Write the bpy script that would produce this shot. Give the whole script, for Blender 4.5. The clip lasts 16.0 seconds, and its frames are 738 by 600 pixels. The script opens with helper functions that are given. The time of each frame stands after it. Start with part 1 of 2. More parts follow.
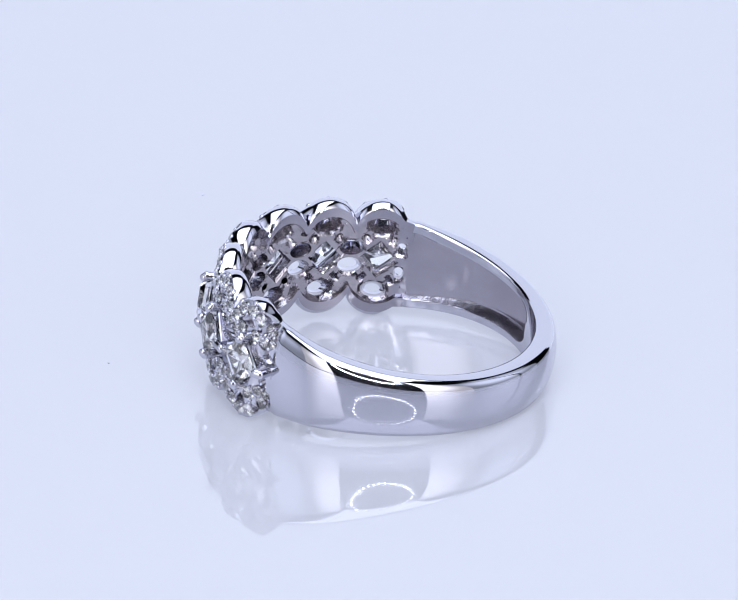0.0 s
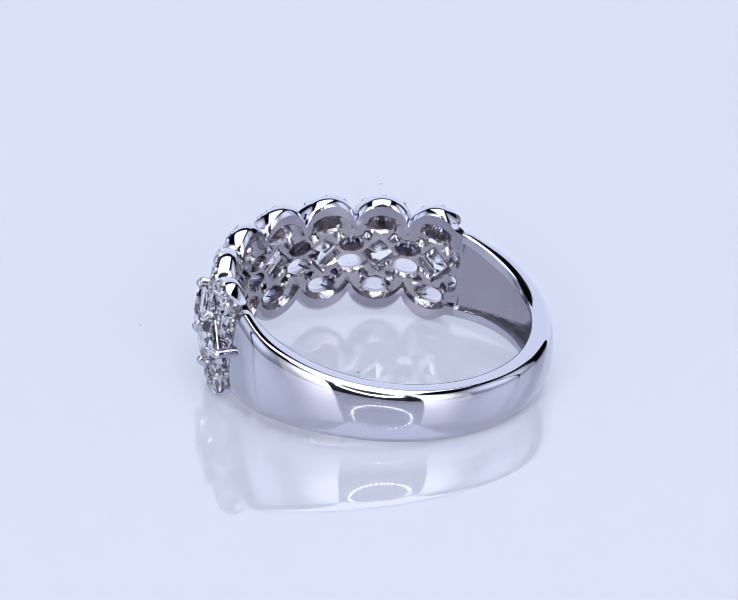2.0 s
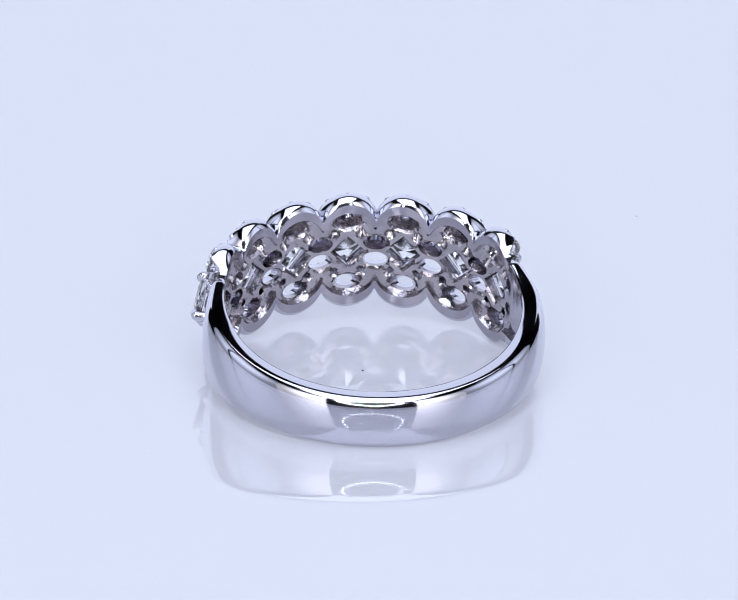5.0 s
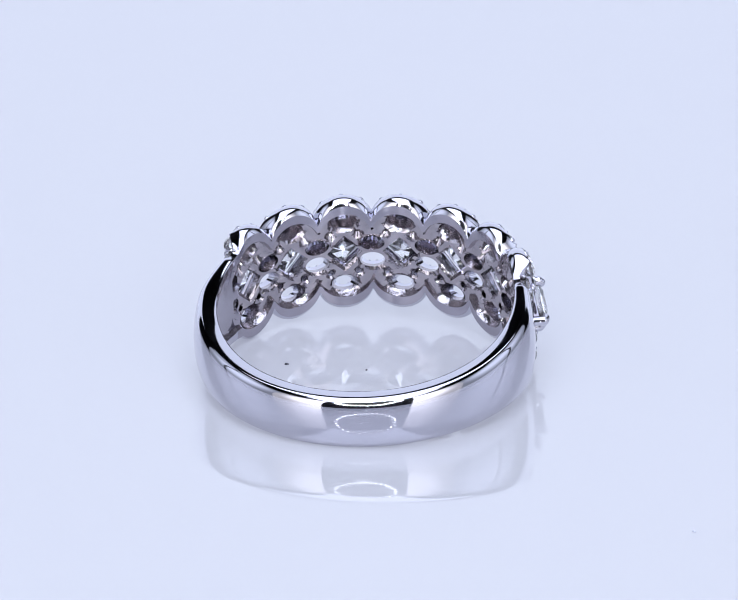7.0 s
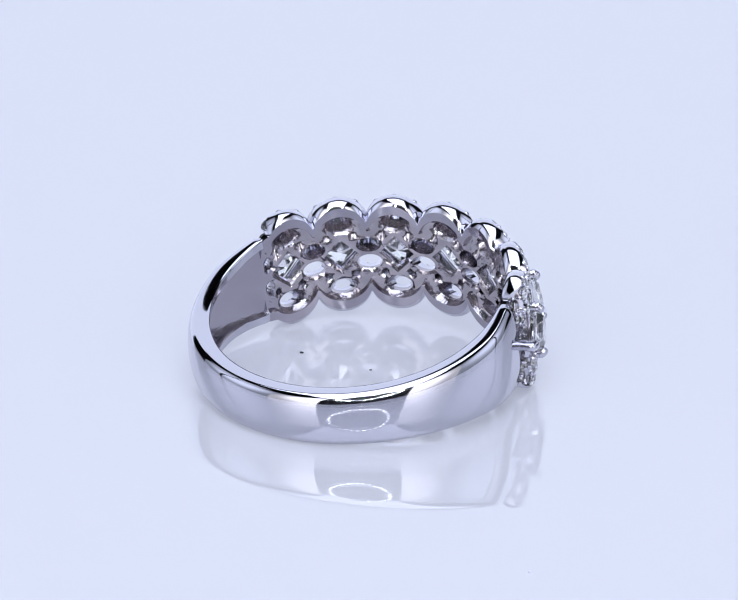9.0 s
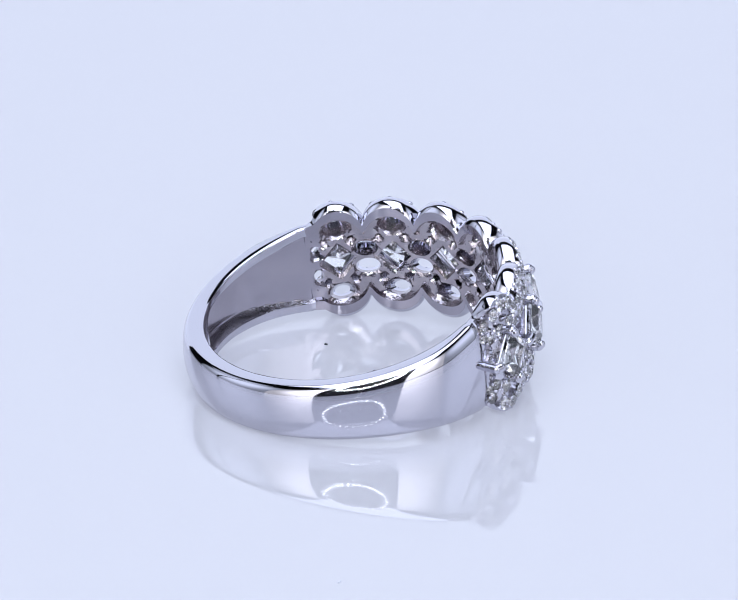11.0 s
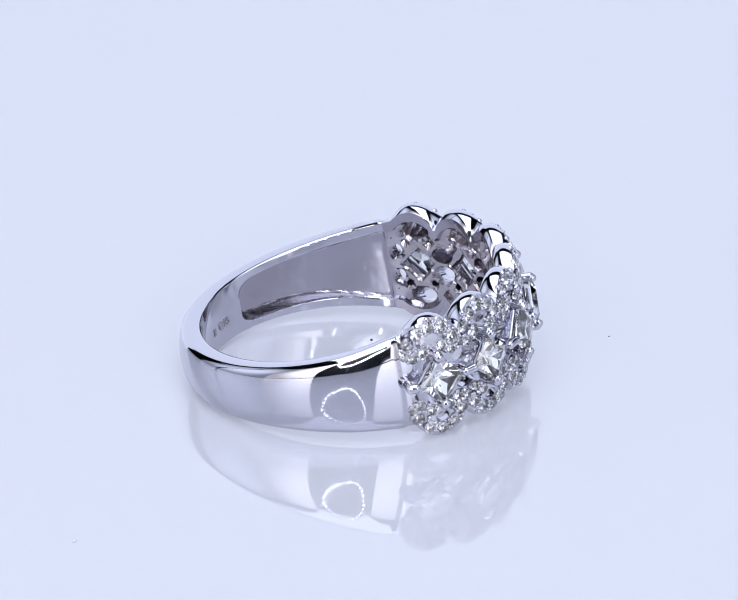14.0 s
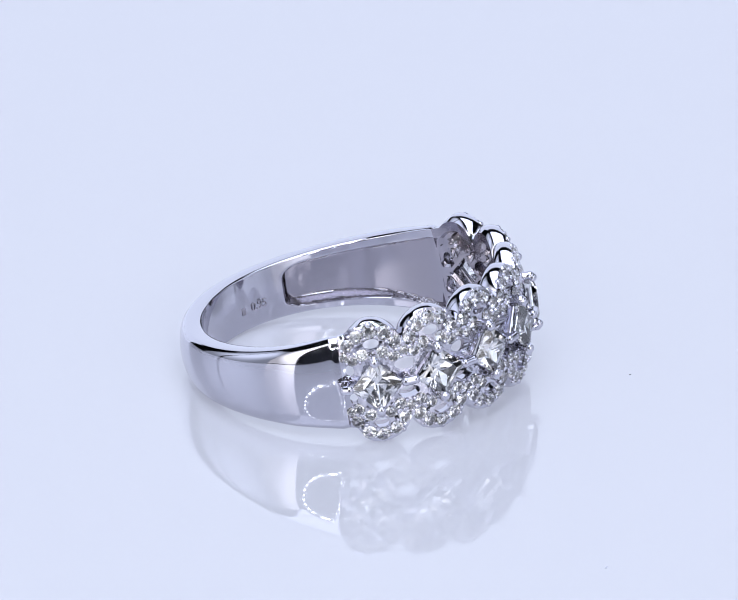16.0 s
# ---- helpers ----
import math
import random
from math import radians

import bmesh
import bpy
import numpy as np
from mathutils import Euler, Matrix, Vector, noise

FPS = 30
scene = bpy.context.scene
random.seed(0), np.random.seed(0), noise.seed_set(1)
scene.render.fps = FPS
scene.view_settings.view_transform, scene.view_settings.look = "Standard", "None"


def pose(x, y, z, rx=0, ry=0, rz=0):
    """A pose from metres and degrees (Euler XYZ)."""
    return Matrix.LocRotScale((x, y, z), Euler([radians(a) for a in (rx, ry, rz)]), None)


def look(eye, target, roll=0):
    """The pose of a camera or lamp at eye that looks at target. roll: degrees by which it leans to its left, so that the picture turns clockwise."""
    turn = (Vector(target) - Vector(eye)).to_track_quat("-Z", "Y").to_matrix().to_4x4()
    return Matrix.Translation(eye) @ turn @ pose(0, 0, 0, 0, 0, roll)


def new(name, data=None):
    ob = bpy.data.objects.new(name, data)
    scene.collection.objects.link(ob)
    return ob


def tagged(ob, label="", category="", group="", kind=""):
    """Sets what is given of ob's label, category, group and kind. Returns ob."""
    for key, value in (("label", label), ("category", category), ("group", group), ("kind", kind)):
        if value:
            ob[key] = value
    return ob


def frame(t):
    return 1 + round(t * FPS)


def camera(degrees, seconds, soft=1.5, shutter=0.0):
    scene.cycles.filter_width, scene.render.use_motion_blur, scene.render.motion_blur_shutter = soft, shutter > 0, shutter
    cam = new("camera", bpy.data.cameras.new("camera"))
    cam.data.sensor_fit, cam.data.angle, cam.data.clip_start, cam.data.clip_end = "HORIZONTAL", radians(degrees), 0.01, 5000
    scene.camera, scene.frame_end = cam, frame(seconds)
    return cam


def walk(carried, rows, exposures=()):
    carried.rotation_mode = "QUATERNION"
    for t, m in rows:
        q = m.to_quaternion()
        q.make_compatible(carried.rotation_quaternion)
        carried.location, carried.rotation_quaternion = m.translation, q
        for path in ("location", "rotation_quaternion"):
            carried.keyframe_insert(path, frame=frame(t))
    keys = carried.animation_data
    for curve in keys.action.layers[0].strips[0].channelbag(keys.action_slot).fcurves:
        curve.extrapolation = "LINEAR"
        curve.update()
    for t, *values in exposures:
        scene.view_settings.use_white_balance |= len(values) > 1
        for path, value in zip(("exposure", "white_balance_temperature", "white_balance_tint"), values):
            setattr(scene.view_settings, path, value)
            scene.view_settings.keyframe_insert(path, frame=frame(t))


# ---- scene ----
U = 2.86e-5                      # metres for one drafting unit of the ring
EL = radians(23.52)              # height of the lens over the horizon, seen from the ring
DIST = 14960 * U                 # from the turning axis to the lens
TABLE = 129.0                    # drafting units from the axis origin down to the glossy disc
eye = Vector((1.4 * U, -math.cos(EL) * DIST, math.sin(EL) * DIST + TABLE * U))
aim = Vector((1.4 * U, math.sin(EL) * 41 * U, math.cos(EL) * 41 * U + TABLE * U))
cam = camera(6.0, 16.0, soft=1.2)
walk(cam, [(0.0, look(eye, aim, 0.112)), (16.0, look(eye, aim, 0.112))])


def turn(t):
    """Angle of the turntable in degrees at t seconds (it runs clockwise, seen from above)."""
    u = (t - 7.0) / 8
    return -87.41 * u + 0.81 * u ** 2 + 0.24 * u ** 3


# ---- world and light ----
world = bpy.data.worlds.new("world")
scene.world = world
world.use_nodes = True
world.node_tree.nodes["Background"].inputs["Color"].default_value = (0.55, 0.62, 0.8, 1)
world.node_tree.nodes["Background"].inputs["Strength"].default_value = 0.05
scene.view_settings.exposure = 0.0
L_TOP, L_BACK, L_SIDE, L_FRONT, L_LED = 2.9, 1.18, 1.35, 2.9, 500.0
COOL = (0.80, 0.875, 1.08)
NEUTRAL = (0.93, 0.93, 1.0)


# ---- materials ----
def material(name, color, rough=0.5, metal=0.0, **extra):
    m = bpy.data.materials.new(name)
    m.use_nodes = True
    b = m.node_tree.nodes["Principled BSDF"]
    b.inputs["Base Color"].default_value = (*color, 1)
    b.inputs["Roughness"].default_value = rough
    b.inputs["Metallic"].default_value = metal
    for key, value in extra.items():
        b.inputs[key.replace("_", " ")].default_value = value
    return m


def node(m, kind, **inputs):
    n = m.node_tree.nodes.new(kind)
    for key, value in inputs.items():
        n.inputs[key.replace("_", " ")].default_value = value
    return n


def wire(m, a, out, b, inp):
    m.node_tree.links.new(a.outputs[out], b.inputs[inp])


def vary_rough(m, scale, low, high, bump=0.0, bump_scale=None, distance=2e-6):
    """Roughness that wanders between low and high, with fine relief."""
    b = m.node_tree.nodes["Principled BSDF"]
    co = node(m, "ShaderNodeTexCoord")
    n1 = node(m, "ShaderNodeTexNoise", Scale=scale, Detail=6.0, Roughness=0.65)
    wire(m, co, "Object", n1, "Vector")
    r = node(m, "ShaderNodeMapRange", From_Min=0.35, From_Max=0.75, To_Min=low, To_Max=high)
    wire(m, n1, "Fac", r, "Value")
    wire(m, r, "Result", b, "Roughness")
    if bump:
        n2 = node(m, "ShaderNodeTexNoise", Scale=bump_scale or scale * 8, Detail=4.0)
        wire(m, co, "Object", n2, "Vector")
        bp = node(m, "ShaderNodeBump", Strength=bump, Distance=distance)
        wire(m, n2, "Fac", bp, "Height")
        wire(m, bp, "Normal", b, "Normal")
    return m


def glow(name, color, strength):
    m = bpy.data.materials.new(name)
    m.use_nodes = True
    t = m.node_tree
    t.nodes.remove(t.nodes["Principled BSDF"])
    e = t.nodes.new("ShaderNodeEmission")
    e.inputs["Color"].default_value = (*color, 1)
    e.inputs["Strength"].default_value = strength
    t.links.new(e.outputs["Emission"], t.nodes["Material Output"].inputs["Surface"])
    return m


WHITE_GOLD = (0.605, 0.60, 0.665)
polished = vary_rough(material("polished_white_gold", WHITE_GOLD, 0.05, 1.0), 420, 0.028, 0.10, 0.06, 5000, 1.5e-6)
# inner finishes: same gold, base colour lowered to put in the hollow's shade
satin = vary_rough(material("dimmed_satin_white_gold", (0.44, 0.42, 0.475), 0.15, 1.0), 1500, 0.06, 0.17, 0.25, 3000, 1.6e-5)
cast = vary_rough(material("dimmed_cast_white_gold", (0.42, 0.40, 0.43), 0.25, 1.0), 1800, 0.10, 0.30, 0.7, 4200, 4e-5)
# web of the head: gold darkened in colour to add shade between the openings
web = vary_rough(material("dimmed_polished_cast_web", (0.44, 0.41, 0.44), 0.1, 1.0), 1500, 0.05, 0.15, 0.9, 1900, 9e-5)
engraved = vary_rough(material("engraved_metal", (0.42, 0.40, 0.45), 0.5, 1.0), 4000, 0.4, 0.6)
bright_cut = vary_rough(material("bright_cut_white_gold", WHITE_GOLD, 0.06, 1.0), 1500, 0.04, 0.12, 0.9, 2600, 7e-5)
diamond = material("diamond", (1, 1, 1), 0.0, 0.0, IOR=2.0, Transmission_Weight=1.0)
# the disc: milky acrylic, glossy skin; emission added for an assumed backlight, thinning shadows
acrylic = vary_rough(material("self_glowing_white_acrylic", (0.25, 0.255, 0.275), 0.03, 0.0, IOR=1.8,
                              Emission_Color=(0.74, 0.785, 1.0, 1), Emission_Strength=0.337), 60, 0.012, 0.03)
tabletop = vary_rough(material("white_laminate", (0.72, 0.73, 0.76), 0.4), 40, 0.3, 0.5)
black_cloth = vary_rough(material("black_cloth", (0.012, 0.012, 0.016), 0.9), 200, 0.8, 1.0, 0.3)
room_paint = vary_rough(material("dark_room_paint", (0.05, 0.05, 0.065), 0.8), 12, 0.7, 0.9)
dark_plastic = vary_rough(material("black_plastic", (0.02, 0.02, 0.022), 0.45), 300, 0.35, 0.55)
dust = vary_rough(material("dark_lint", (0.03, 0.03, 0.045), 0.9), 3000, 0.8, 1.0)
pale_dust = vary_rough(material("grey_lint", (0.5, 0.52, 0.62), 0.9), 3000, 0.8, 1.0)
def diffuser(name, color, strength, reach, low, shift=0.0):
    """Lit cloth, brightest where the lamp stands behind it."""
    m = glow(name, color, strength)
    e = m.node_tree.nodes["Emission"]
    co = node(m, "ShaderNodeTexCoord")
    mp = node(m, "ShaderNodeMapping", Scale=(1 / reach[0], 1 / reach[1], 1), Location=(shift / reach[0], 0, 0))
    gr = m.node_tree.nodes.new("ShaderNodeTexGradient")
    gr.gradient_type = "SPHERICAL"
    rg = node(m, "ShaderNodeMapRange", From_Min=0.0, From_Max=0.8, To_Min=low * strength, To_Max=strength)
    rg.interpolation_type = "SMOOTHSTEP"
    wire(m, co, "Object", mp, "Vector")
    wire(m, mp, "Vector", gr, "Vector")
    wire(m, gr, "Fac", rg, "Value")
    wire(m, rg, "Result", e, "Strength")
    return m


cloth_top = glow("lit_diffuser_top", COOL, L_TOP)
cloth_back = glow("lit_diffuser_back", COOL, L_BACK)
cloth_side = diffuser("lit_diffuser_side", COOL, L_SIDE, (0.30, 0.30), 0.28)
cloth_front = {side: diffuser("lit_diffuser_front", NEUTRAL, L_FRONT, (0.27, 0.40), 0.25, side * 0.13) for side in (-1, 1)}
led_glow = glow("led_glow", (0.9, 0.95, 1.0), L_LED)


# ---- small mesh helpers ----
def part(name, bm, mat, parent=None, label="", smooth=False):
    me = bpy.data.meshes.new(name)
    bm.normal_update()
    bm.to_mesh(me)
    bm.free()
    me.materials.append(mat)
    if smooth:
        me.polygons.foreach_set("use_smooth", [True] * len(me.polygons))
    ob = new(name, me)
    ob.parent = parent
    if label:
        tagged(ob, label)
    return ob


def from_lists(name, verts, faces, mat, parent=None, label="", smooth=False, sharp=None):
    me = bpy.data.meshes.new(name)
    me.from_pydata([tuple(v) for v in verts], [], faces)
    me.validate()
    bm = bmesh.new()
    bm.from_mesh(me)
    bmesh.ops.recalc_face_normals(bm, faces=bm.faces[:])
    bm.to_mesh(me)
    bm.free()
    me.materials.append(mat)
    if smooth:
        me.polygons.foreach_set("use_smooth", [True] * len(me.polygons))
        if sharp:
            me.set_sharp_from_angle(angle=radians(sharp))
    ob = new(name, me)
    ob.parent = parent
    if label:
        tagged(ob, label)
    return ob


def box_bm(sx, sy, sz, bevel=0.0, seg=2):
    bm = bmesh.new()
    bmesh.ops.create_cube(bm, size=1, matrix=Matrix.Diagonal((sx, sy, sz, 1)))
    if bevel:
        bmesh.ops.bevel(bm, geom=bm.edges[:], offset=bevel, segments=seg, profile=0.5, affect="EDGES")
    return bm


def disc_bm(r, top, thick, bevel=0.0012, n=160):
    prof = [(r - bevel, 0), (r - bevel * 0.3, -bevel * 0.3), (r, -bevel), (r, -thick)]
    bm = bmesh.new()
    rows = []
    for i in range(n):
        a = 2 * math.pi * i / n
        rows.append([bm.verts.new((p * math.cos(a), p * math.sin(a), top + z)) for p, z in prof])
    for i in range(n):
        for j in range(len(prof) - 1):
            bm.faces.new((rows[i][j], rows[i][j + 1], rows[(i + 1) % n][j + 1], rows[(i + 1) % n][j]))
    bm.faces.new([r_[0] for r_ in rows])
    bm.faces.new([r_[-1] for r_ in reversed(rows)])
    bmesh.ops.recalc_face_normals(bm, faces=bm.faces[:])
    return bm


# ---- the light tent ----
def panel(name, mat, w, h, place, label, category="softbox"):
    """A softbox: a dark shell with a lit cloth front, facing its local -Z."""
    thing = tagged(new(name), label, category, group="softboxes of the light tent")
    thing.matrix_basis = place
    shell = part("shell", box_bm(w + 0.02, h + 0.02, 0.03, 0.004), dark_plastic, thing)
    shell.location = (0, 0, 0.018)
    cloth = part("diffuser", box_bm(w, h, 0.004, 0.001), mat, thing, "glowing white diffuser cloth")
    cloth.location = (0, 0, -0.001)
    return thing


ground = tagged(part("ground", box_bm(3.2, 3.2, 0.04, 0.003), tabletop), "white laminate table under the turntable", "table", kind="structure")
ground.location = (0, 0, -0.045)
centre = Vector((0, 0, 0.02))
top_box = panel("softbox", cloth_top, 0.60, 0.90, look((0, -0.17, 0.62), (0, -0.1699, 0)), "large glowing overhead softbox above the turntable")
panel("softbox", cloth_back, 0.90, 0.50, look((0, 0.46, 0.245), (0, 0, 0.245)), "pale blue glowing back diffuser panel on the table")
for side in (-1, 1):
    panel("softbox", cloth_side, 0.50, 0.52, look((side * 0.47, -0.02, 0.255), (0, -0.02, 0.255)), "glowing side diffuser panel standing on the table")
    a = radians(-90 + side * 45)
    panel("softbox", cloth_front[side], 0.315, 0.52, look((0.52 * math.cos(a), 0.52 * math.sin(a), 0.255), (0, 0, 0.255)),
          "bright white front softbox standing on the table")
for name, size, place in (("wall_north", (3.2, 0.05, 2.4), (0, 1.6, 1.17)), ("wall_south", (3.2, 0.05, 2.4), (0, -1.6, 1.17)),
                          ("wall_east", (0.05, 3.15, 2.4), (1.6, 0, 1.17)), ("wall_west", (0.05, 3.15, 2.4), (-1.6, 0, 1.17)),
                          ("ceiling", (3.25, 3.25, 0.05), (0, 0, 2.4))):
    w = tagged(part(name, box_bm(*size), room_paint), "dark painted wall of the unlit studio", "wall", kind="structure")
    w.location = place

for side in (-1, 1):
    pole = tagged(new("light_stand"), "slim black stand holding the overhead softbox", "stand", group="light stands")
    pole.location = (side * 0.335, 0.05, -0.025)
    bm = bmesh.new()
    bmesh.ops.create_cone(bm, segments=20, radius1=0.007, radius2=0.006, depth=0.66, cap_ends=True, matrix=Matrix.Translation((0, 0, 0.335)))
    part("pole", bm, dark_plastic, pole, smooth=True)
    part("foot", disc_bm(0.05, 0.006, 0.006), dark_plastic, pole)
    arm = part("clamp_arm", box_bm(0.05, 0.014, 0.014, 0.003), dark_plastic, pole)
    arm.location = (-side * 0.02, 0, 0.658)

# ring light round the lens
ring_light = tagged(new("ring_light"), "black ring light with a circle of bright white LEDs", "lamp")
LAMP_EL = radians(32)
ring_light.matrix_basis = look((0, -math.cos(LAMP_EL) * 0.41, math.sin(LAMP_EL) * 0.41), (0, 0, 0))
RL = 0.128


def annulus(r0, r1, depth, n=96):
    bm = bmesh.new()
    prof = [(r0, 0), (r1, 0), (r1 + 0.004, depth * 0.5), (r1, depth), (r0, depth), (r0 - 0.004, depth * 0.5)]
    rows = [[bm.verts.new((r * math.cos(2 * math.pi * i / n), r * math.sin(2 * math.pi * i / n), z)) for r, z in prof] for i in range(n)]
    for i in range(n):
        for j in range(len(prof)):
            k = (j + 1) % len(prof)
            bm.faces.new((rows[i][j], rows[(i + 1) % n][j], rows[(i + 1) % n][k], rows[i][k]))
    bmesh.ops.recalc_face_normals(bm, faces=bm.faces[:])
    return bm


part("housing", annulus(RL - 0.018, RL + 0.018, 0.02), dark_plastic, ring_light)
led_bm = bmesh.new()
bmesh.ops.create_icosphere(led_bm, subdivisions=2, radius=0.0032)
led = part("led", led_bm, led_glow, ring_light, smooth=True)
for i in range(32):
    o = led if i == 0 else new("led", led.data)
    o.parent = ring_light
    o.location = (RL * math.cos(2 * math.pi * i / 32), RL * math.sin(2 * math.pi * i / 32), -0.003)
holder = tagged(new("light_stand"), "short black stand holding the ring light", "stand", group="light stands")
holder.location = (0, -0.429, -0.025)
hb = bmesh.new()
bmesh.ops.create_cone(hb, segments=20, radius1=0.008, radius2=0.007, depth=0.112, cap_ends=True, matrix=Matrix.Translation((0, 0, 0.060)))
part("pole", hb, dark_plastic, holder, smooth=True)
part("foot", disc_bm(0.06, 0.006, 0.006), dark_plastic, holder)
# black cloth masking the opening behind the lens
mask = tagged(part("black_backcloth", box_bm(0.62, 0.012, 0.42, 0.002), black_cloth), "black cloth panel standing on the table behind the ring light", "cloth panel")
mask.location = (0, -0.60, 0.185)

# ---- the turntable ----
turntable = tagged(new("turntable"), "glossy white acrylic turntable disc", "turntable")


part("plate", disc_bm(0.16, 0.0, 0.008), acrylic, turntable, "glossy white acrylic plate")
part("foot", disc_bm(0.10, -0.008, 0.017), dark_plastic, turntable, "black drive foot")

# ---- the ring ----
PITCH = radians(20.96)
ENDS = radians(75.2)
ring = tagged(new("ring"), "polished white gold diamond ring lying on its side on the turntable", "ring")


def P(phi, h, r):
    """Local place on the ring: phi radians from the front, h units along the finger axis, r units out."""
    return Vector((r * math.sin(phi) * U, r * math.cos(phi) * U, h * U))


def smoothstep(a, b, x):
    x = min(1.0, max(0.0, (x - a) / (b - a)))
    return x * x * (3 - 2 * x)


R_IN, R_FACE = 315.0, 362.0


def band_half(phi):
    """Half the width of the shank at |phi| radians from the front."""
    f = max(0.0, (180 - math.degrees(phi)) / 105)
    return 60 + 44 * f ** 2.6


def swollen(d):
    """How far the shank stands off a true circle, d degrees from the front."""
    return 9 * math.sin(radians(max(0.0, d - 88))) ** 2


def make_shank():
    verts, faces, rows = [], [], []
    start, stop = radians(74.2), radians(285.8)
    n = 260
    for i in range(n + 1):
        a = start + (stop - start) * i / n
        s = a if a < math.pi else 2 * math.pi - a
        d = math.degrees(s)
        w = band_half(s)
        w -= 3 * smoothstep(77, 74.2, d)
        ro = 367 - 12 * smoothstep(96, 75, d) - 3 * smoothstep(76.2, 74.2, d)
        inset = 0.3 * smoothstep(78, 76, d)
        sec = []
        m = 26
        for k in range(m + 1):                     # barrel-shaped outside
            q = -1 + 2 * k / m
            h = math.sin(q * math.pi / 2) * (w - 3)
            e = abs(h) / w
            sec.append((h, ro - 13 * e ** 2.2 - 9 * e ** 14))
        top_r = sec[-1][1]
        sec.append((w - 0.6, top_r - 2.5))
        sec.append((w, top_r - 6))
        sec.append((w, 322))
        sec.append((w - 1.5, 317))
        sec.append((w - 4, R_IN))
        mm = 44
        full = 10.6 + 18 * smoothstep(80, 112, d)
        lip = 16 + 5 * smoothstep(134, 80, d)
        slope = 7 + 7 * smoothstep(78, 105, d)
        for k in range(mm + 1):                    # hollowed inside
            q = 1 - 2 * k / mm
            h = (w - 5) * (q * 0.55 + 0.45 * math.copysign(abs(q) ** 0.35, q))
            g = smoothstep(w - lip, w - lip - slope, abs(h))
            end = 138.5 - 7 * (abs(h) / (w - lip)) ** 5          # rounded corners at the pocket's end
            depth = full * (1 - smoothstep(end - 3, end + 1, d))
            sec.append((h, R_IN + inset + depth * g))
        sec += [(-w + 4, R_IN), (-w + 1.5, 317), (-w, 322), (-w, top_r - 6), (-w + 0.6, top_r - 2.5)]
        rows.append(len(verts))
        grow = swollen(d)
        verts += [P(a, h, r + grow) for h, r in sec]
        size = len(sec)
    for i in range(n):
        for k in range(size):
            k2 = (k + 1) % size
            faces.append((rows[i] + k, rows[i + 1] + k, rows[i + 1] + k2, rows[i] + k2))
    faces.append(tuple(range(rows[0] + size - 1, rows[0] - 1, -1)))
    faces.append(tuple(range(rows[n], rows[n] + size)))
    ob = from_lists("shank", verts, faces, polished, ring, "polished tapering band, hollowed inside beside the head", True, 40)
    # darkened golds deepen the shade inside the pocket
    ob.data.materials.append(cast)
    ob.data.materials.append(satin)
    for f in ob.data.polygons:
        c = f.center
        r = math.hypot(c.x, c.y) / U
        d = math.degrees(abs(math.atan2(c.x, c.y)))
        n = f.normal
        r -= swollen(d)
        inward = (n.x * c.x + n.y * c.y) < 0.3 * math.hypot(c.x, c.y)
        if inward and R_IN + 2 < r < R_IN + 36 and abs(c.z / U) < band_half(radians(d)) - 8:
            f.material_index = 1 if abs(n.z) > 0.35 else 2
    return ob


shank = make_shank()


def cell(phi):
    """Offset in radians from the nearest flower's middle."""
    i = max(-3, min(3, round(phi / PITCH)))
    return phi - i * PITCH


def shoulder(phi):
    """True on the outer half of the two end flowers, where the setting runs into the band."""
    return abs(phi) > 3 * PITCH


def edge_out(phi):
    """Outline of the stone-bearing face."""
    d = cell(phi)
    x = abs(R_FACE * d)
    arc = (63 + math.sqrt(max(0.0, 70 ** 2 - x * x)))
    return max(arc, band_half(abs(phi)) - 3) if shoulder(phi) else arc


def edge_in(phi):
    """Outline of the face against the finger."""
    d = cell(phi)
    x = abs(R_IN * d)
    arc = (65 + math.sqrt(max(0.0, 60 ** 2 - x * x)))
    return max(arc, band_half(abs(phi)) - 4) if shoulder(phi) else arc


def ellipse(cx, cy, a, b, n, rot=0.0):
    return [(cx + a * math.cos(2 * math.pi * k / n + rot), cy + b * math.sin(2 * math.pi * k / n + rot)) for k in range(n)]


# pave stones: (phi, h, diameter)
PAVE = []
for i in range(-3, 4):
    for sg in (1, -1):
        spots = [(0, 115, 30.0), (-29, 106, 30.0), (29, 106, 30.0), (-50, 84, 30.0), (50, 84, 30.0),
                 (-21.5, 67, 27.0), (21.5, 67, 27.0), (-43.5, 54, 25.0), (43.5, 54, 25.0)]
        for x, h, d in spots:
            PAVE.append((i * PITCH + x / R_FACE, sg * h, d))
        if i < 3:
            PAVE.append(((i + 0.5) * PITCH, sg * 62, 22.0))
for sd in (-1, 1):
    for sg in (1, -1):
        PAVE.append((sd * (3 * PITCH + 62 / R_FACE), sg * 60, 20.0))

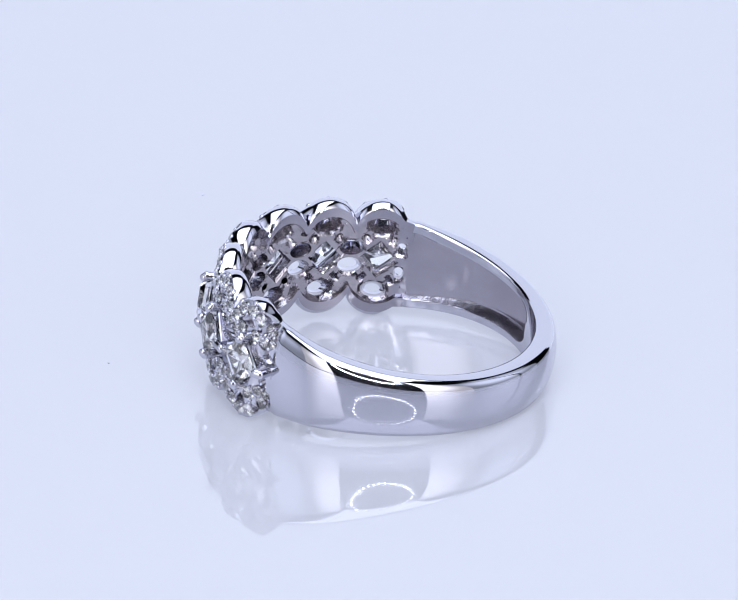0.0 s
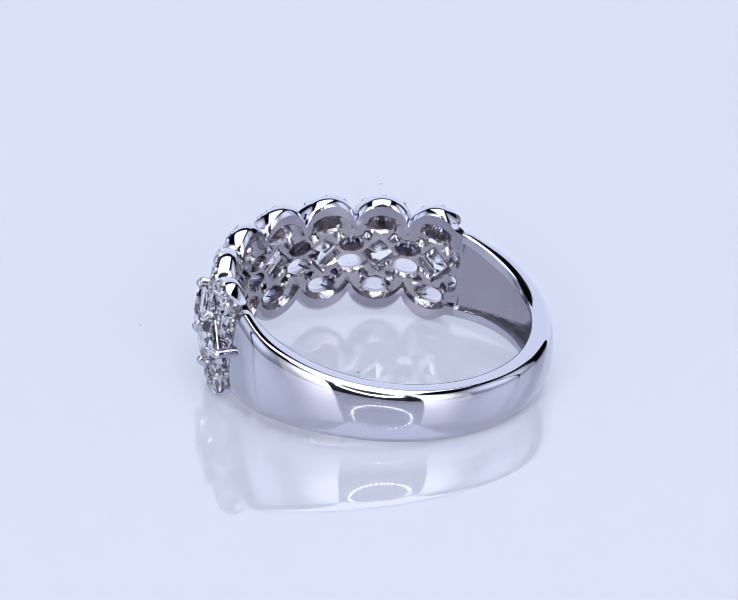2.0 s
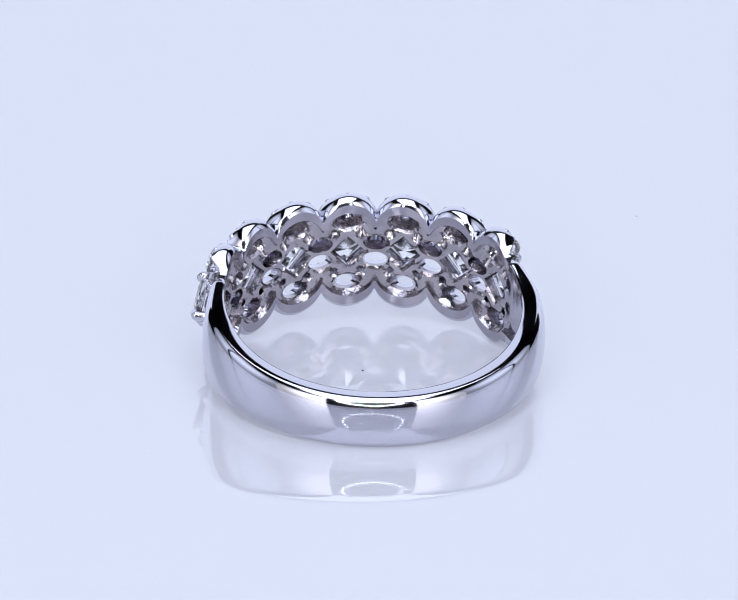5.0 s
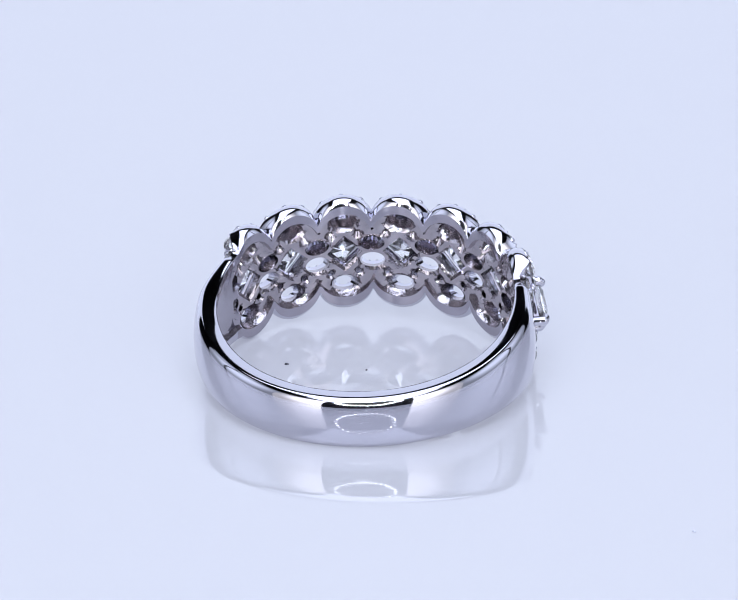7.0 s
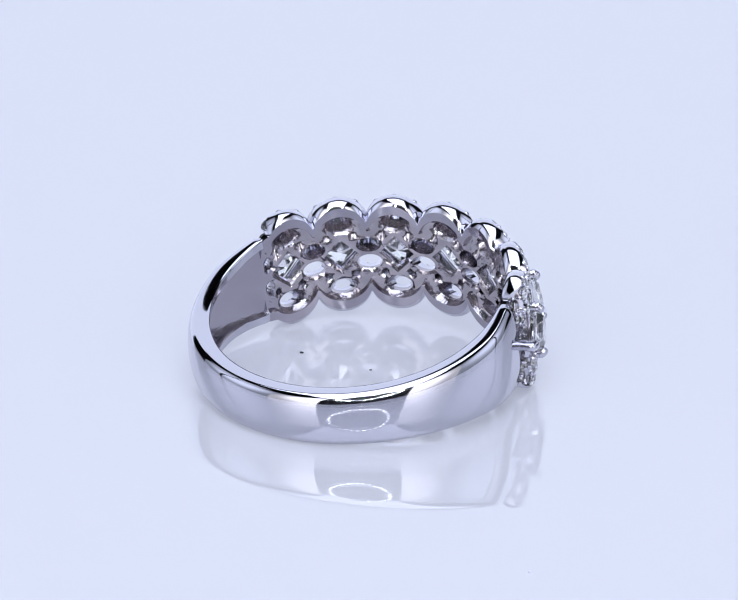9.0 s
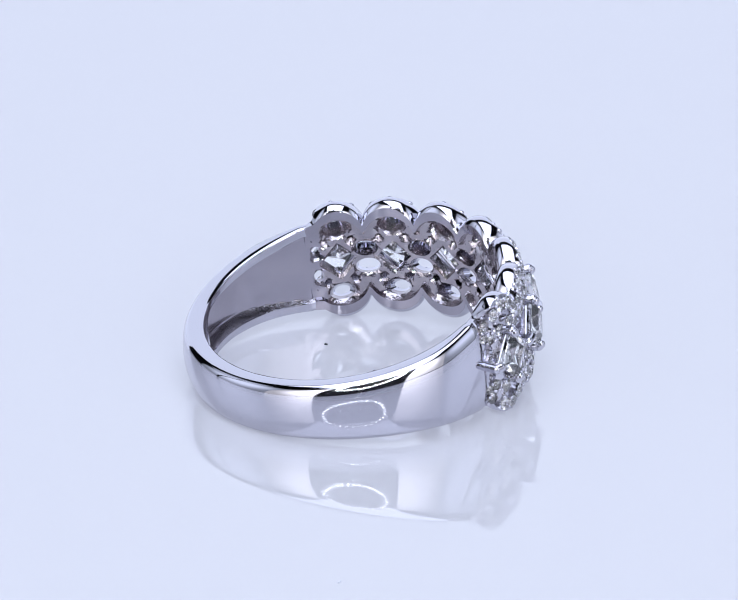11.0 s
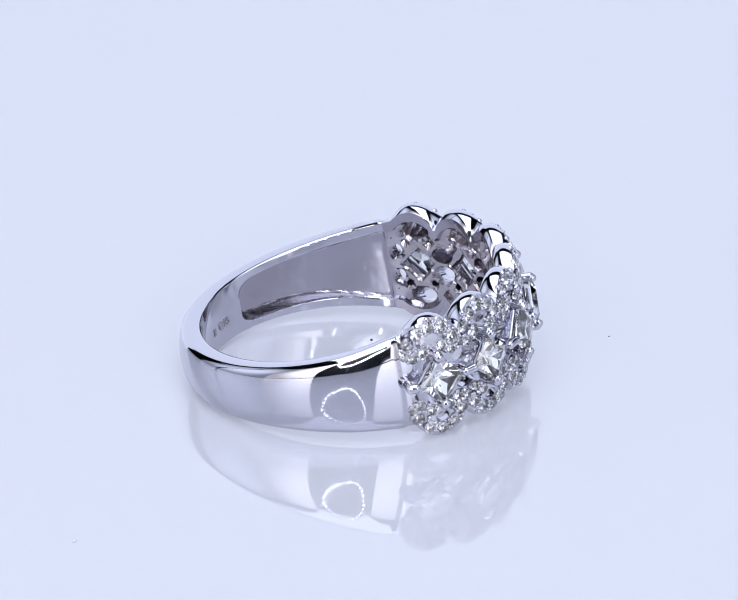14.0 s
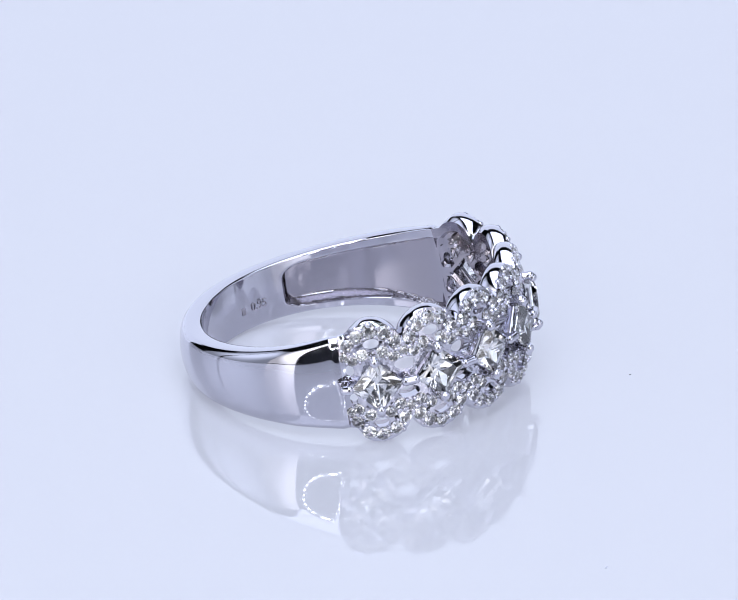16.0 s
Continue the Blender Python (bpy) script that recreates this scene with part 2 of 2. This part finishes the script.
# openings: outer ellipse (x, h, a, b) in the stone face and the wider one towards the finger
HOLES = []
for i in range(-3, 4):
    c, ci = i * PITCH * R_FACE, i * PITCH * R_IN
    for sg in (1, -1):
        HOLES.append(("e", (c, sg * 88, 17, 10), (ci, sg * 76, 29, 19)))
        for sd in (-1, 1):
            HOLES.append(("e", (c + sd * 31, sg * 82, 4.5, 4.5), (ci + sd * 28.5, sg * 48, 7.5, 7.5)))
        if i < 3:
            HOLES.append(("e", (c + PITCH * R_FACE / 2, sg * 32, 24, 12), (ci + PITCH * R_IN / 2, sg * 21, 26, 18)))
    HOLES.append(("d", (c, 0, 42, 42), (ci, 0, 37, 37)))
for sd in (-1, 1):
    for sg in (1, -1):
        HOLES.append(("e", (sd * (3 * PITCH * R_FACE + 52), sg * 32, 9, 12), (sd * (3 * PITCH * R_IN + 46), sg * 29, 11, 14)))


def in_hole(x, h, grow=1.0, side=1):
    for hole in HOLES:
        cx, cy, a, b = hole[side]
        dx, dy = abs(x - cx) / a, abs(h - cy) / b
        if (hole[0] == "e" and dx * dx + dy * dy < grow) or (hole[0] == "d" and dx + dy < grow):
            return True
    return False


def hole_loop(kind, cx, cy, a, b):
    if kind == "e":
        return ellipse(cx, cy, a, b, 26 if a > 8 else 14)
    return [(cx + a * (1 - abs(q)) * w, cy + b * q) for w, q in
            [(1, k / 6 - 1) for k in range(12)] + [(-1, 1 - k / 6) for k in range(12)]]


def head_face(radius, edge, side, extra_loops, extra_points, step):
    """One face of the head, unrolled: points, triangles, and where each rim or opening point went."""
    from mathutils.geometry import delaunay_2d_cdt
    pts, edges = [], []

    def loop(points):
        b0 = len(pts)
        pts.extend(Vector(p) for p in points)
        n = len(points)
        edges.extend((b0 + k, b0 + (k + 1) % n) for k in range(n))

    top = [(-ENDS + 2 * ENDS * k / 420) for k in range(421)]
    outline = [(a * radius, edge(a)) for a in top] + [(ENDS * radius, y) for y in (50, 25, 0, -25, -50)] \
        + [(a * radius, -edge(a)) for a in reversed(top)] + [(-ENDS * radius, y) for y in (-50, -25, 0, 25, 50)]
    loop(outline)
    n_rim = len(outline)
    for hole in HOLES:
        loop(hole_loop(hole[0], *hole[side]))
    n_fixed = len(pts)
    for points in extra_loops:
        loop(points)
    taken = np.array([tuple(p) for p in pts] + extra_points)
    pts.extend(Vector(p) for p in extra_points)
    for x in np.arange(-ENDS * radius + 4, ENDS * radius - 3, step):
        for h in np.arange(-144, 145, step):
            if abs(h) < edge(x / radius) - 3 and not in_hole(x, h, 1.15, side) \
                    and np.min((taken[:, 0] - x) ** 2 + (taken[:, 1] - h) ** 2) > (0.6 * step) ** 2:
                pts.append(Vector((x, h)))
    vs, es, fs, origin = delaunay_2d_cdt(pts, edges, [], 0, 1e-4)[:4]
    where = {}
    for k, olds in enumerate(origin):
        for old in olds:
            where[old] = k
    keep = []
    for f in fs:
        cx, cy = sum(vs[k].x for k in f) / 3, sum(vs[k].y for k in f) / 3
        if max((vs[f[k]] - vs[f[k - 1]]).length for k in range(3)) > 45:      # bridges across the scallops
            continue
        if abs(cx) < ENDS * radius and abs(cy) < edge(cx / radius) + 0.05 and not in_hole(cx, cy, 1.0, side):
            keep.append(tuple(f))
    return vs, keep, [where[k] for k in range(n_fixed)], n_rim


def face_r(x, h):
    """Radius of the stone-bearing face: rounded at the edges, running down into the band at both ends."""
    fall = 13.0 * min(1.2, abs(h) / 138) ** 5
    e = min(1.0, abs(h) / 97)
    k = smoothstep(radians(67), radians(71.5), abs(x / R_FACE))
    return R_FACE - fall * (1 - k) - k * (13 + 11 * e ** 4 + 9 * e ** 14)


def make_head():
    seats = []
    for phi, h, d in PAVE:
        x = phi * R_FACE
        seats += [ellipse(x, h, d * 0.455, d * 0.455, 14), ellipse(x, h, d * 0.25, d * 0.25, 8)]
    vo, fo, io, n_rim = head_face(R_FACE, edge_out, 1, seats, [(p * R_FACE, h) for p, h, _ in PAVE], 9.0)
    lips = []
    for off in (21.0, 26.0):
        top = [(-ENDS + 0.01) + 2 * (ENDS - 0.01) * k / 300 for k in range(301)]
        lips.append([(a * R_IN, edge_in(a) - off) for a in top] + [(a * R_IN, -edge_in(a) + off) for a in reversed(top)])
    lip_points = [p for loop_ in lips for p in loop_ if not in_hole(p[0], p[1], 1.15, 2)]
    vi, fi, ii, _ = head_face(R_IN, edge_in, 2, [], lip_points, 7.0)
    pave = np.array([(p * R_FACE, q, d) for p, q, d in PAVE])

    def outer_r(x, h):
        d = np.hypot(pave[:, 0] - x, pave[:, 1] - h)
        k = int(np.argmin(d))
        t = 1 - d[k] / (pave[k, 2] * 0.455)
        return face_r(x, h) - (27 * t if t > 0 else 0)

    def inner_r(x, h):
        edge = 4.5 if in_hole(x, h, 1.06, 2) else 0.0
        return R_IN + edge + 11 * smoothstep(21, 26, edge_in(x / R_IN) - abs(h))

    verts = [P(v.x / R_FACE, v.y, outer_r(v.x, v.y)) for v in vo]
    base = len(verts)
    verts += [P(v.x / R_IN, v.y, inner_r(v.x, v.y)) for v in vi]
    faces = list(fo) + [tuple(base + k for k in reversed(f)) for f in fi]
    LAYERS = 8
    columns = []
    for n, (a, b) in enumerate(zip(io, ii)):
        pa, pb = vo[a], vi[b]
        ra, rb = outer_r(pa.x, pa.y), inner_r(pb.x, pb.y)
        rim = n < n_rim and abs(pa.y) > 52
        col = [a]
        for j in range(LAYERS - 2, 0, -1):
            u = j / (LAYERS - 1)
            h = pb.y + (pa.y - pb.y) * u
            if rim:
                h += math.copysign(9 * math.sin(math.pi * u ** 0.7) ** 0.75 * smoothstep(radians(71), radians(64), abs(pa.x / R_FACE)), h)
            col.append(len(verts))
            verts.append(P(pb.x / R_IN + (pa.x / R_FACE - pb.x / R_IN) * u, h, rb + (ra - rb) * u))
        col.append(base + b)
        columns.append(col)
    sizes = [n_rim] + [len(hole_loop(h[0], *h[1])) for h in HOLES]
    at = 0
    for n in sizes:
        for k in range(n):
            ca, cb = columns[at + k], columns[at + (k + 1) % n]
            for j in range(LAYERS - 1):
                quad = (ca[j], ca[j + 1], cb[j + 1], cb[j])
                if len(set(quad)) == 4:
                    faces.append(quad)
        at += n
    ob = from_lists("head", verts, faces, polished, ring, "pierced scalloped setting for the diamonds", True, 32)
    # finger side and opening walls get the darkened golds, shading them by colour
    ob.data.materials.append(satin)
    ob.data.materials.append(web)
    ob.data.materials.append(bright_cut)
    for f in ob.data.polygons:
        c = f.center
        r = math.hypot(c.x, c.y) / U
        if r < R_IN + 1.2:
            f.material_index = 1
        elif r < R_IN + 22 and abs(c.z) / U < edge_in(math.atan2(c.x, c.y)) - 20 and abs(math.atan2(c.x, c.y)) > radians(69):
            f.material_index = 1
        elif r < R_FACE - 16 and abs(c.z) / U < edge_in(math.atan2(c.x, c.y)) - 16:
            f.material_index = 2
        elif r > R_FACE - 30 and (f.normal.x * c.x + f.normal.y * c.y) > 0.5 * r * U and abs(math.atan2(c.x, c.y)) < radians(71):
            f.material_index = 3
    return ob


head = make_head()


def stone_frame(phi, h, r, spin=0.0, tilt=0.0):
    """Pose with local +Z pointing out of the ring, +Y along the finger axis."""
    z = Vector((math.sin(phi), math.cos(phi), 0))
    y = Vector((0, 0, 1))
    x = y.cross(z)
    m = Matrix((x, y, z)).transposed().to_4x4()
    return Matrix.Translation(P(phi, h, r)) @ m @ pose(0, 0, 0, tilt, 0, spin)


def princess_mesh():
    """Square stone, corners on the axes: crown, table, and a pavilion with chevrons."""
    g = 57.0
    v, f = [], []

    def add(x, y, z):
        v.append((x * U, y * U, z * U))
        return len(v) - 1

    def square(half, z, off=0.0):
        return [add(half * math.cos(k * math.pi / 2 + off), half * math.sin(k * math.pi / 2 + off), z) for k in range(4)]
    side = math.sqrt(0.5)
    girdle, upper = square(g, 0), square(g, 2.5)
    mid = square(g * side, 2.5, math.pi / 4)
    star = square(g * 0.50, 10.0, math.pi / 4)
    table = square(g * 0.56, 13.5)
    f.append(tuple(table))
    for k in range(4):
        n = (k + 1) % 4
        f += [(table[k], star[k], table[n]), (upper[k], star[k], table[k]), (upper[n], table[n], star[k]),
              (upper[k], mid[k], star[k]), (mid[k], upper[n], star[k]), (girdle[k], girdle[n], upper[n], mid[k], upper[k])]
    apex = add(0, 0, -40)
    depth = ((0.76, -12.5), (0.52, -22.0), (0.30, -30.0), (0.12, -36.5))
    for k in range(4):
        n = (k + 1) % 4
        c = (Vector(v[girdle[k]]) + Vector(v[girdle[n]])) / (2 * U)
        chain = [add(c.x * q, c.y * q, z) for q, z in depth]
        f.append((girdle[k], chain[0], girdle[n]))
        for a, b in zip(chain, chain[1:]):
            f += [(girdle[k], b, a), (a, b, girdle[n])]
        f += [(girdle[k], apex, chain[-1]), (chain[-1], apex, girdle[n])]
    me = bpy.data.meshes.new("princess_stone")
    me.from_pydata(v, [], f)
    bm = bmesh.new()
    bm.from_mesh(me)
    bmesh.ops.remove_doubles(bm, verts=bm.verts[:], dist=1e-8)
    bmesh.ops.recalc_face_normals(bm, faces=bm.faces[:])
    bm.to_mesh(me)
    bm.free()
    me.materials.append(diamond)
    return me


def brilliant_mesh(d):
    """Small round stone with eight-fold crown and pavilion."""
    r = d / 2
    v, f = [], []

    def ringv(rad, z, n, off):
        b = len(v)
        v.extend((rad * math.cos(2 * math.pi * (k + off) / n) * U, rad * math.sin(2 * math.pi * (k + off) / n) * U, z * U) for k in range(n))
        return list(range(b, b + n))
    tb = ringv(r * 0.56, r * 0.36, 8, 0)
    st = ringv(r * 0.82, r * 0.2, 8, 0.5)
    gi = ringv(r, 0, 16, 0)
    gl = ringv(r, -r * 0.06, 16, 0)
    v.append((0, 0, -r * 0.86 * U))
    apex = len(v) - 1
    f.append(tuple(tb))
    for k in range(8):
        n = (k + 1) % 8
        f.append((tb[k], st[k], tb[n]))
        f.append((tb[k], gi[2 * k], st[k]))
        f.append((st[k], gi[2 * n], tb[n]))
        f.append((gi[2 * k], gi[2 * k + 1], st[k]))
        f.append((gi[2 * k + 1], gi[2 * n], st[k]))
        f.append((gl[2 * k], apex, gl[2 * k + 1]))
        f.append((gl[2 * k + 1], apex, gl[2 * n]))
    for k in range(16):
        n = (k + 1) % 16
        f.append((gi[k], gl[k], gl[n], gi[n]))
    me = bpy.data.meshes.new("pave_stone")
    me.from_pydata(v, [], f)
    bm = bmesh.new()
    bm.from_mesh(me)
    bmesh.ops.recalc_face_normals(bm, faces=bm.faces[:])
    bm.to_mesh(me)
    bm.free()
    me.materials.append(diamond)
    return me


rng = random.Random(5)


def perch(i):
    """Radius of a big stone's girdle; the flowers near the front stand a little prouder."""
    return 379.5 - 1.4 * max(0.0, abs(i) - 1.5) ** 2


princess = princess_mesh()
for i in range(-3, 4):
    o = new("princess_stone", princess)
    o.parent = ring
    o.matrix_basis = stone_frame(i * PITCH, 0, perch(i), rng.uniform(-2, 2), rng.uniform(-1.5, 1.5))
    tagged(o, "square princess-cut diamond set on its corner")

melee = {d: brilliant_mesh(d) for d in sorted({p[2] for p in PAVE})}
for phi, h, d in PAVE:
    o = new("pave_stone", melee[d])
    o.parent = head
    o.matrix_basis = stone_frame(phi, h, face_r(phi * R_FACE, h) + 1.2, rng.uniform(0, 45), rng.uniform(-7, 7) + (-16 if h > 0 else 16) * max(0, abs(h) - 95) / 24)


def capsule(points, radius, seg=10, rings=5, ends=1.0):
    """A round-ended bar along the points (drafting units, in a stone's frame)."""
    bm = bmesh.new()
    pts = [Vector(p) for p in points]
    for p in pts:
        bmesh.ops.create_icosphere(bm, subdivisions=2, radius=radius * ends * U, matrix=Matrix.Translation(p * U))
    for a, b in zip(pts, pts[1:]):
        d = b - a
        m = Matrix.Translation((a + b) / 2 * U) @ d.to_track_quat("Z", "Y").to_matrix().to_4x4()
        bmesh.ops.create_cone(bm, segments=seg, radius1=radius * U, radius2=radius * U, depth=d.length * U, matrix=m)
    return bm


def bm_mesh(name, bm, mat):
    me = bpy.data.meshes.new(name)
    bm.normal_update()
    bm.to_mesh(me)
    bm.free()
    me.materials.append(mat)
    me.polygons.foreach_set("use_smooth", [True] * len(me.polygons))
    return me


claw = bm_mesh("prong", capsule([(0, 4, -24), (0, 4, 3), (0, 0, 7)], 10.5, ends=1.06), polished)
double_claw = bm_mesh("prong", capsule([(0, 0, -20), (0, 0, 3), (-11, 0, 7), (11, 0, 7)], 9.5, ends=1.05), polished)
end_claw = bm_mesh("prong", capsule([(0, 0, -20), (0, 0, 4), (-10, 0, 7)], 10.5), polished)


def basket_mesh():
    """The flared square collar under a big stone, open at the bottom."""
    bm = bmesh.new()
    rows = []
    for half, z in ((49, -11), (50, -13), (47, -18), (43, -24), (40, -27), (37, -26), (40, -22), (44, -16), (47, -12)):
        row = []
        for k in range(4):
            for q in range(6):
                a0, a1 = k * math.pi / 2, (k + 1) * math.pi / 2
                u = q / 6
                row.append(bm.verts.new((half * (math.cos(a0) * (1 - u) + math.cos(a1) * u) * U, half * (math.sin(a0) * (1 - u) + math.sin(a1) * u) * U, z * U)))
        rows.append(row)
    for j in range(len(rows)):
        ra, rb = rows[j], rows[(j + 1) % len(rows)]
        for k in range(24):
            bm.faces.new((ra[k], ra[(k + 1) % 24], rb[(k + 1) % 24], rb[k]))
    bmesh.ops.recalc_face_normals(bm, faces=bm.faces[:])
    me = bm_mesh("basket", bm, polished)
    me.set_sharp_from_angle(angle=radians(35))
    return me


basket = basket_mesh()
for i in range(-3, 4):
    for spin in (0, 180):
        o = new("prong", claw)
        o.parent = ring
        o.matrix_basis = stone_frame(i * PITCH, 0, perch(i)) @ pose(0, 0, 0, 0, 0, spin) @ Matrix.Translation((0, 53 * U, 0))
    o = new("basket", basket)
    o.parent = ring
    o.matrix_basis = stone_frame(i * PITCH, 0, perch(i))
for i in range(-4, 4):
    o = new("prong", end_claw if i in (-4, 3) else double_claw)
    o.parent = ring
    o.matrix_basis = stone_frame((i + 0.5) * PITCH, 0, perch(i + 0.5)) @ pose(0, 0, 0, 0, 0, 180 if i == 3 else 0)


def make_beads():
    """The tiny raised grains that hold the small stones, one mesh of countless grains."""
    bm = bmesh.new()
    r = random.Random(9)
    spots = [(p * R_FACE, h) for p, h, _ in PAVE]
    for k, (x, h) in enumerate(spots):
        for x2, h2 in spots[k + 1:]:
            dx, dy = x2 - x, h2 - h
            d = math.hypot(dx, dy)
            if d < 36:
                for s in (-1, 1):
                    bx, bh = (x + x2) / 2 - s * dy / d * 9.5, (h + h2) / 2 + s * dx / d * 9.5
                    if abs(bh) > edge_out(bx / R_FACE) - 2 or in_hole(bx, bh, 0.8):
                        continue
                    if any(math.hypot(bx - q, bh - w) < 10 for q, w in spots):
                        continue
                    bmesh.ops.create_icosphere(bm, subdivisions=1, radius=r.uniform(4.4, 5.8) * U,
                                               matrix=Matrix.Translation(P(bx / R_FACE, bh, face_r(bx, bh) + 3.2)))
    for i in range(-3, 4):
        for x in (-43, 0, 43):
            phi = i * PITCH + x / R_FACE
            if shoulder(phi) and abs(x) > 20:
                continue
            for sg in (1, -1):
                bmesh.ops.create_icosphere(bm, subdivisions=2, radius=r.uniform(6.2, 7.4) * U,
                                           matrix=Matrix.Translation(P(phi, sg * (edge_out(phi) - 5.0), face_r(0, edge_out(phi)) + 0.5)))
    return bm


beads = part("grain", make_beads(), polished, head, "tiny raised grains between the small stones", True)
tagged(beads, kind="stuff")

# carat mark engraved inside the band
mark_spot = stone_frame(radians(-151), -14, R_IN + 5.2) @ pose(0, 0, 0, 0, 180, 0)
font = bpy.data.curves.new("engraving", "FONT")
font.body = "0.95"
font.size, font.extrude, font.align_x, font.align_y = 25 * U, 0.6 * U, "CENTER", "CENTER"
font.materials.append(engraved)
text = new("engraving", font)
text.parent = ring
text.matrix_basis = mark_spot
tagged(text, "engraved carat mark")
bar = part("engraved_bar", box_bm(10 * U, 16 * U, 0.6 * U, 0.15 * U), engraved, ring)
bar.matrix_basis = stone_frame(radians(-159), -15, R_IN + 7.4)

RING_PLACE = pose(-3 * U, -29 * U, 112.2 * U, 0, 0, -12.57) @ pose(0, 0, 0, 8.6, 0, 0)


# ---- lint on the turntable ----
def speck(x, y, size, mat, label, seed):
    """A crumpled flake of lint at (x, y) drafting units from the axis, in the turntable's own frame."""
    bm = bmesh.new()
    bmesh.ops.create_icosphere(bm, subdivisions=2, radius=size * U)
    r = random.Random(seed)
    for v in bm.verts:
        v.co *= r.uniform(0.65, 1.25)
        v.co.z = v.co.z * 0.45
        v.co.x *= 1.4
    low = min(v.co.z for v in bm.verts)
    for v in bm.verts:
        v.co.z -= low
    ob = tagged(part("lint_speck", bm, mat), label, "lint", group="lint on the turntable")
    return ob, (x * U, y * U)


SPECKS = [speck(-175, 52, 3.6, dust, "tiny dark lint speck inside the ring on the disc", 1),
          speck(-4, 23, 2.3, dust, "tiny dark lint speck near the middle of the disc", 2),
          speck(-70, 554, 1.7, dust, "tiny dark lint speck on the glossy disc", 3),
          speck(662, -782, 4.0, pale_dust, "pale grey lint speck on the glossy disc", 6),
          speck(887, 591, 3.6, pale_dust, "pale grey lint speck on the glossy disc", 7)]


def motions():
    times = [k * 0.5 for k in range(33)]
    walk(ring, [(t, pose(0, 0, 0, 0, 0, turn(t)) @ RING_PLACE) for t in times])
    walk(turntable, [(t, pose(0, 0, 0, 0, 0, turn(t))) for t in times])
    for k, (ob, (x, y)) in enumerate(SPECKS):
        walk(ob, [(t, pose(0, 0, 0, 0, 0, turn(t)) @ pose(x, y, 0, 0, 0, 40 * k)) for t in times])


motions()
